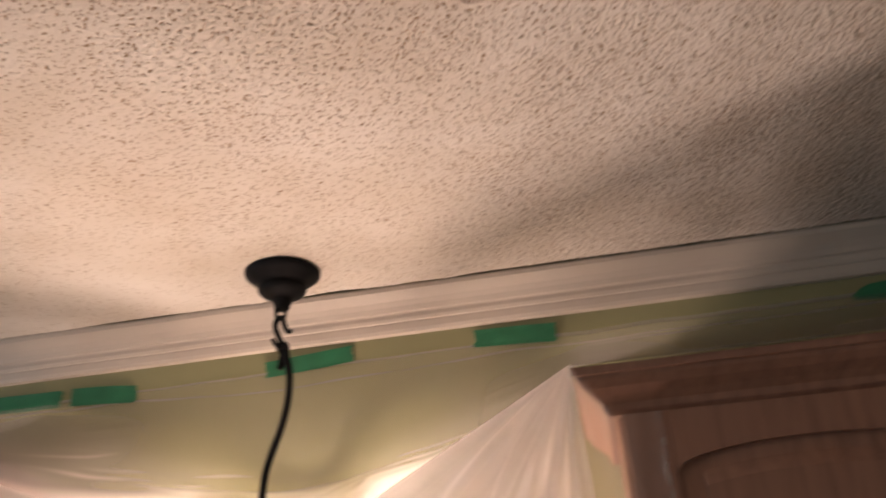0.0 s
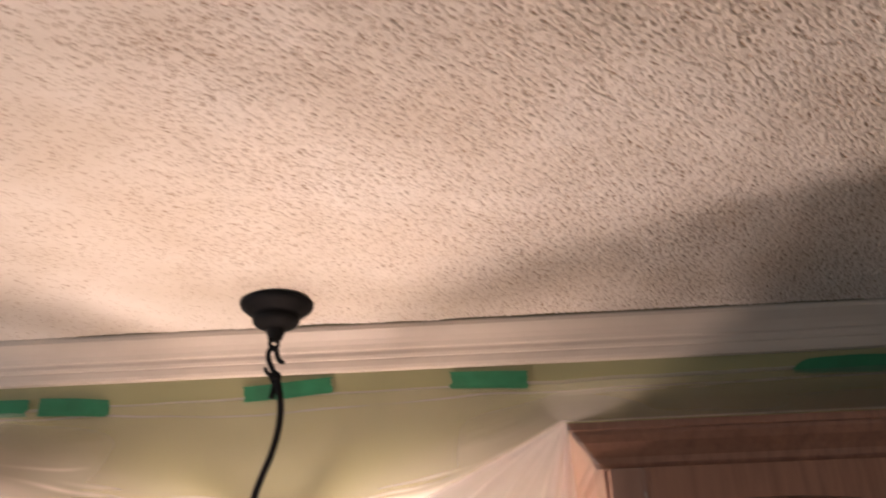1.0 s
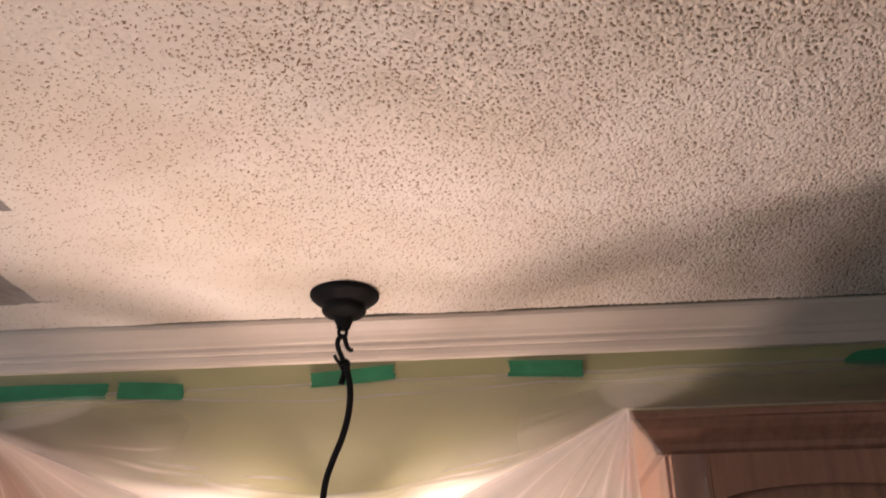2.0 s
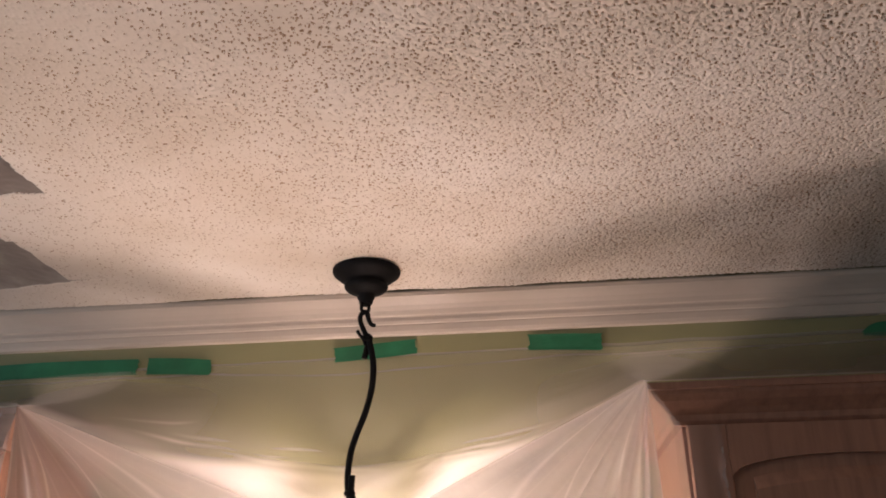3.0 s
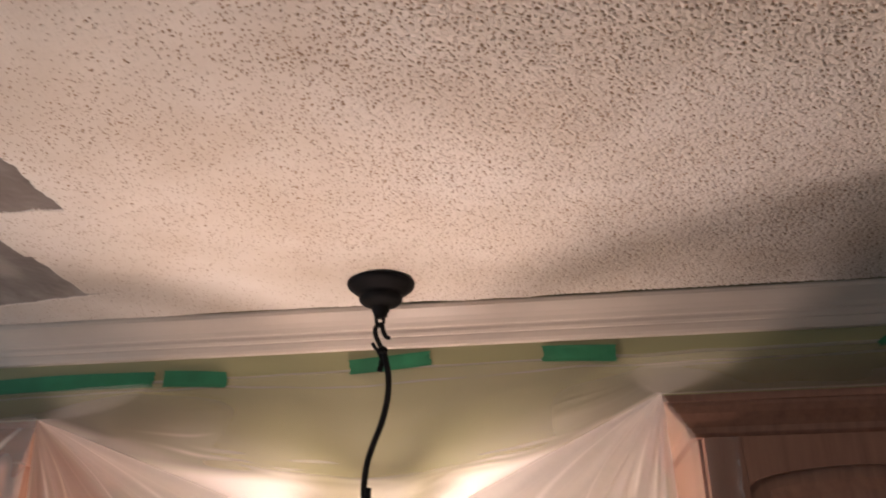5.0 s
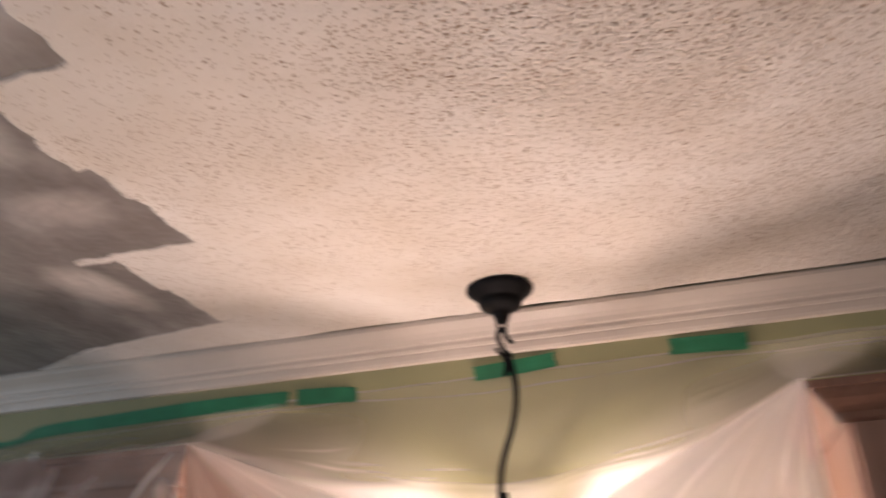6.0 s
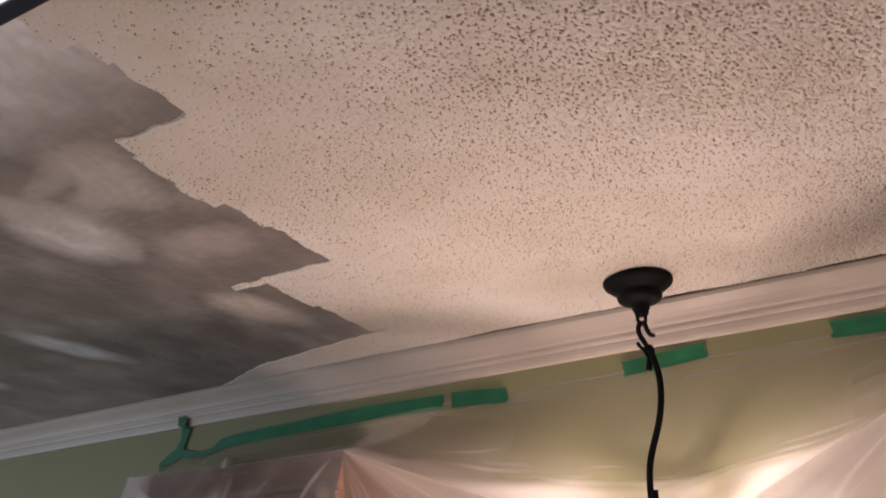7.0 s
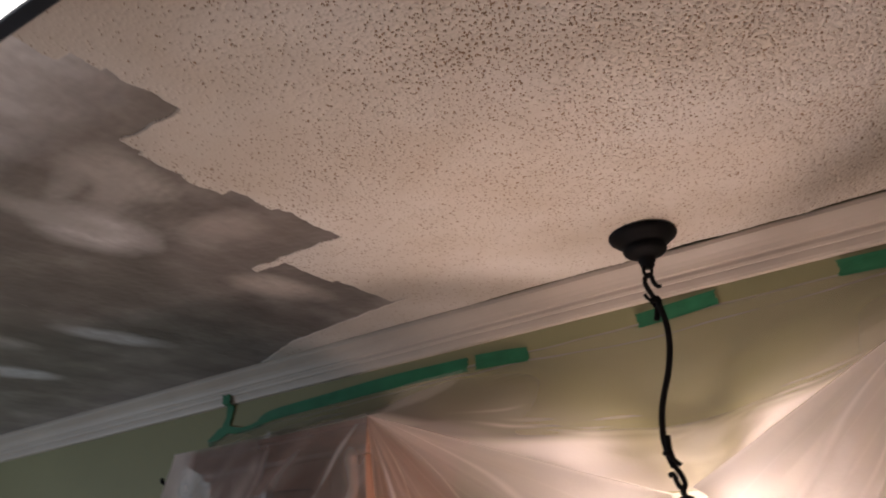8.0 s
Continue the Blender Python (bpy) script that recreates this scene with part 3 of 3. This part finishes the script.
def film(name, patches, dense, label="", thick=None):
    bm = bmesh.new()
    for nu, nv, f in patches:
        patch(bm, nu, nv, f, dense, thick)
    return under(sheet, part(name, bm, M_FILM, label=label, smooth=True))


def wisp(x, z, seed, width=0.10):
    """Thin pale lines where the film is creased."""
    return max(0.0, 1 - abs(wave(x, z, 1.0, seed)) / width)


# painted shade: darkens the film's sides so ceiling and wall beyond fall dark
def side_shade(q):
    return SIDE_SHADE * (0.03 + 0.97 * step(0.08, 0.60, q.x) + 0.78 * step(-0.14, -0.44, q.x)) * (1 - 0.6 * step(0.50, 0.66, abs(q.x))) * step(2.325, 2.24, q.z)


# creases of the film on the wall: from (x, z) to (x, z), strength
CREASES = [(-0.45, 2.172, -0.33, 2.205, 0.40), (-0.42, 2.150, -0.09, 2.118, 0.40), (-0.36, 2.160, -0.06, 2.136, 0.30), (-0.30, 2.128, 0.02, 2.098, 0.50), (-0.25, 2.118, 0.04, 2.092, 0.45),
           (-0.22, 2.145, 0.10, 2.122, 0.22), (0.02, 2.098, 0.30, 2.120, 0.45), (0.05, 2.090, 0.24, 2.106, 0.45), (0.08, 2.112, 0.36, 2.148, 0.30), (0.46, 2.300, 1.0, 2.306, 0.25)]


def wall_layers(q, u, v):
    side = step(0.12, 0.42, q.x) + step(-0.18, -0.45, q.x)
    low = step(2.118, 2.082, q.z + 0.02 * wave(q.x, 0, 5, 2)) * (1 - 0.55 * side)
    hem = 0.20 * step(0.78, 1.0, v) * min(1.0, side) * (1 - step(0.97, 1.0, side)) + 0.18 * step(0.03, 0.0, v) + 0.10 * step(0.02, 0.0, abs(v - 0.10 - 0.03 * wave(q.x, 0, 4, 8))) + 0.32 * step(0.86, 1.0, v + 0.02 * wave(q.x, 0, 7, 3)) * step(0.97, 1.0, side)
    lines = 0.0
    for xa, za, xb, zb, k in CREASES:
        t = (q.x - xa) / (xb - xa)
        if 0 < t < 1:
            off = q.z - za - (zb - za) * t - 0.007 * math.sin(3 * t + xa * 9) - 0.004 * wave(q.x, za, 14, 3)
            lines += 0.40 * k * math.exp(-(off / 0.0042) ** 2) * min(1, 4 * t, 4 * (1 - t)) * (0.65 + 0.7 * wave(q.x, zb, 12, 8))
    return 0.13 + 0.06 * side + 0.58 * low + 0.03 * wave(q.x, q.z, 6, 1) + hem + max(0.0, lines)


def pleat_layers(brown, clear):
    """Milky towards the lamp, clearer from brown to 1, where it lies on the cabinet's side."""
    def f(q, u, v):
        # v runs across the pleats, u along them
        rays = 0.20 * wisp(v * 3.2 + 0.3 * wave(v, u, 2.5, 2), u * 0.6, 4, 0.045) + 0.05 * wisp(v * 9, u * 0.8, 9, 0.08)
        return FAN + 0.24 * wave(v * 3, u * 1.2, 1.0, 1) + rays * min(1, u * 5) + 0.2 * step(0.02, 0.0, v) - clear * step(brown, min(1.0, brown + 0.35), v)
    return f


# doubled folds of the film over the cabinet front: from (x, z) to (x, z), width, strength
FOLDS = [(-0.512, 2.150, -0.70, 1.93, 0.006, 0.40), (-0.535, 2.120, -0.545, 1.90, 0.016, 0.22), (-0.765, 2.130, -0.86, 1.93, 0.018, 0.40), (-0.745, 2.140, -0.775, 2.03, 0.006, 0.30), (-0.86, 2.08, -0.95, 1.92, 0.010, 0.26)]


def drape_layers(q, u, v):
    lines = 0.13 * step(-0.66, -0.86, q.x)
    for xa, za, xb, zb, wide, k in FOLDS:
        t = (q.z - za) / (zb - za)
        if 0 < t < 1:
            off = q.x - xa - (xb - xa) * t - 0.016 * wave(q.z, xa, 9, 4)
            lines += k * math.exp(-(off / wide) ** 2) * min(1, 6 * t) * (0.7 + 0.6 * wave(q.x, q.z, 16, 8))
    return 0.03 + max(0.0, lines) + 0.05 * wave(q.x * 6, q.z * 5, 1.0, 3) + 0.16 * furrow(q.x, q.z) ** 3 + 0.12 * step(0.05, 0.0, abs(q.x - CORNER_L.x)) + 0.95 * step(-0.955, -1.01, q.x + 0.03 * wave(q.x, q.z, 24, 2))


film("wall_panel", [(460, 130, back_panel)], wall_layers, "clear film against the green wall", side_shade)


FAN_R = fan(CORNER_R, (LOW_R - CORNER_R) * 1.05, Vector((0.030, 0.10, -0.55)), [(0.016, 1.9, 0.15)], 3)
FAN_L = fan(CORNER_L, (LOW_L - CORNER_L) * 1.1, Vector((-0.01, 0.08, -0.55)), [(0.016, 2.3, 0.4)], 8)
# last value: shade painted evenly into the pleats, stronger on the left
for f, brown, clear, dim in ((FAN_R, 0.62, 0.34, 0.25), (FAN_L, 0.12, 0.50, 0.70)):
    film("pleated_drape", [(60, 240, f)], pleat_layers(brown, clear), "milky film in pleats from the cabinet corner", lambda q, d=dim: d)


def centre_drape(u, v):
    x = -0.30 + 0.58 * u
    c = crest(x)
    return Vector((x, max(c.y, -0.045) + 0.012 - 0.008 * abs(wave(x * 14, v * 2, 1.0, 6)), min(c.z, 2.06) - 0.42 * v))


film("centre_drape", [(70, 30, centre_drape)], lambda q, u, v: 0.72 + 0.15 * wave(q.x * 20, q.z * 3, 1.0, 2), "milky film hanging behind the pendant")
D_R = Vector((0.030, 0.10, -0.55))


def corner_wrap(u, v):
    """Film that lies round the crown's return and down the cabinet's front corner."""
    a = CORNER_R + D_R * u ** 1.1
    knee = Vector((0.519, -0.341, 2.096))
    b = CORNER_R.lerp(knee, u / 0.14) if u < 0.14 else knee + Vector((0.0, 0.0, -0.55)) * ((u - 0.14) / 0.86)
    p = a.lerp(b, v)
    return p + Vector((-0.003, -0.004 - 0.004 * abs(wave(v * 3, u * 9, 1.0, 4)), 0))


film("corner_wrap", [(60, 14, corner_wrap)], lambda q, u, v: 0.17 + 0.08 * wave(v * 4, u * 6, 1.0, 5), "film drawn round the cabinet corner")
# front drape carries painted shade as well, fading out at its left end
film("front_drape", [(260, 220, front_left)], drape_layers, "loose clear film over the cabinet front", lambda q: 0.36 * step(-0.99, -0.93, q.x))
film("side_drape", [(60, 70, end_left)], lambda q, u, v: 0.62 + 0.3 * wisp(q.y * 12 + q.z * 8, q.z * 9, 3, 0.2), "bunched film at the cabinet end")
film("loose_edge", [(30, 60, front_right)], lambda q, u, v: 0.05 + 0.35 * step(0.86, 0.97, u) * (0.5 + wave(0, q.z, 30, 4)), "ragged edge of film on the door frame")

# ---- tape ----


def tape(points, widths, label, torn=0.003):
    """A strip of tape along points (x, z) on the wall, with torn ends."""
    bm = bmesh.new()
    line = smooth_line([(x, 0, z) for x, z in points], 6)
    n, rows = len(line), 6
    grid = []
    for i, p in enumerate(line):
        d = (line[min(i + 1, n - 1)] - line[max(i - 1, 0)]).normalized()
        nrm = Vector((-d.z, 0, d.x))
        t = i / (n - 1) * (len(widths) - 1)
        k = min(int(t), len(widths) - 2)
        w = widths[k] + (widths[k + 1] - widths[k]) * (t - k)
        row = []
        for j in range(rows + 1):
            s = j / rows - 0.5
            q = p + nrm * (s * w)
            if i in (0, n - 1):
                q += d * rs.uniform(-torn, torn)
            q.y = -0.0052 - (0.0185 if q.z > 2.3625 else 0.0) - 0.0012 * abs(noise.noise(q * 40)) - (0.0003 if j in (0, rows) else 0)
            row.append(q)
        grid.append(row)
    front = [[bm.verts.new(q) for q in row] for row in grid]
    back = [[bm.verts.new((q.x, q.y + 0.0008, q.z)) for q in row] for row in grid]
    for g in (front, back):
        for a, b in zip(g, g[1:]):
            for j in range(rows):
                bm.faces.new((a[j], b[j], b[j + 1], a[j + 1]))
    rim = [(i, 0) for i in range(n)] + [(n - 1, j) for j in range(1, rows + 1)] + [(i, rows) for i in range(n - 2, -1, -1)] + [(0, j) for j in range(rows - 1, 0, -1)]
    for (i, j), (k, l) in zip(rim, rim[1:] + rim[:1]):
        bm.faces.new((front[i][j], front[k][l], back[k][l], back[i][j]))
    return tagged(part("tape_strip", bm, M_TAPE), label, "painter's tape", "green tape strips along the wall")


tape([(-0.084, 2.328), (0.0, 2.3335), (0.081, 2.340)], [0.030, 0.031, 0.030], "short strip of green painter's tape holding plastic film")
tape([(0.303, 2.338), (0.375, 2.336), (0.447, 2.3325)], [0.032, 0.033, 0.034], "short strip of green painter's tape holding plastic film")
tape([(-0.474, 2.322), (-0.405, 2.319), (-0.340, 2.314)], [0.034, 0.034, 0.032], "short strip of green painter's tape beside a long one")
tape([(-1.275, 2.298), (-1.22, 2.287), (-1.165, 2.292), (-1.11, 2.309), (-0.9, 2.317), (-0.7, 2.3225), (-0.495, 2.3215)], [0.020, 0.016, 0.018, 0.028, 0.031, 0.034, 0.033], "long strip of green painter's tape, crumpled at its end")
tape([(-1.263, 2.388), (-1.266, 2.36), (-1.272, 2.33), (-1.285, 2.305)], [0.030, 0.028, 0.020, 0.026], "crumpled upright scrap of green painter's tape")
tape([(-1.268, 2.303), (-1.305, 2.29), (-1.348, 2.268)], [0.026, 0.030, 0.022], "crumpled scrap of green painter's tape")
tape([(0.932, 2.327), (0.965, 2.334), (1.05, 2.335), (1.2, 2.331), (1.38, 2.328)], [0.008, 0.028, 0.034, 0.034, 0.034], "strip of green painter's tape with a crumpled end")

# ---- wall bracket ----
br = thing("curtain_bracket", -1.482, 0, 2.185, "small dark metal hook bracket on the green wall", "bracket")
under(br, part("plate", box(bmesh.new(), -1.470, -0.004, 2.176, -1.458, 0.001, 2.196, 0.001), M_BLACK))
under(br, part("hook", tube(bmesh.new(), smooth_line([(-1.464, -0.003, 2.186), (-1.475, -0.022, 2.184), (-1.488, -0.034, 2.180), (-1.497, -0.036, 2.186), (-1.494, -0.035, 2.194)]), 0.0048, 8), M_BLACK, smooth=True))
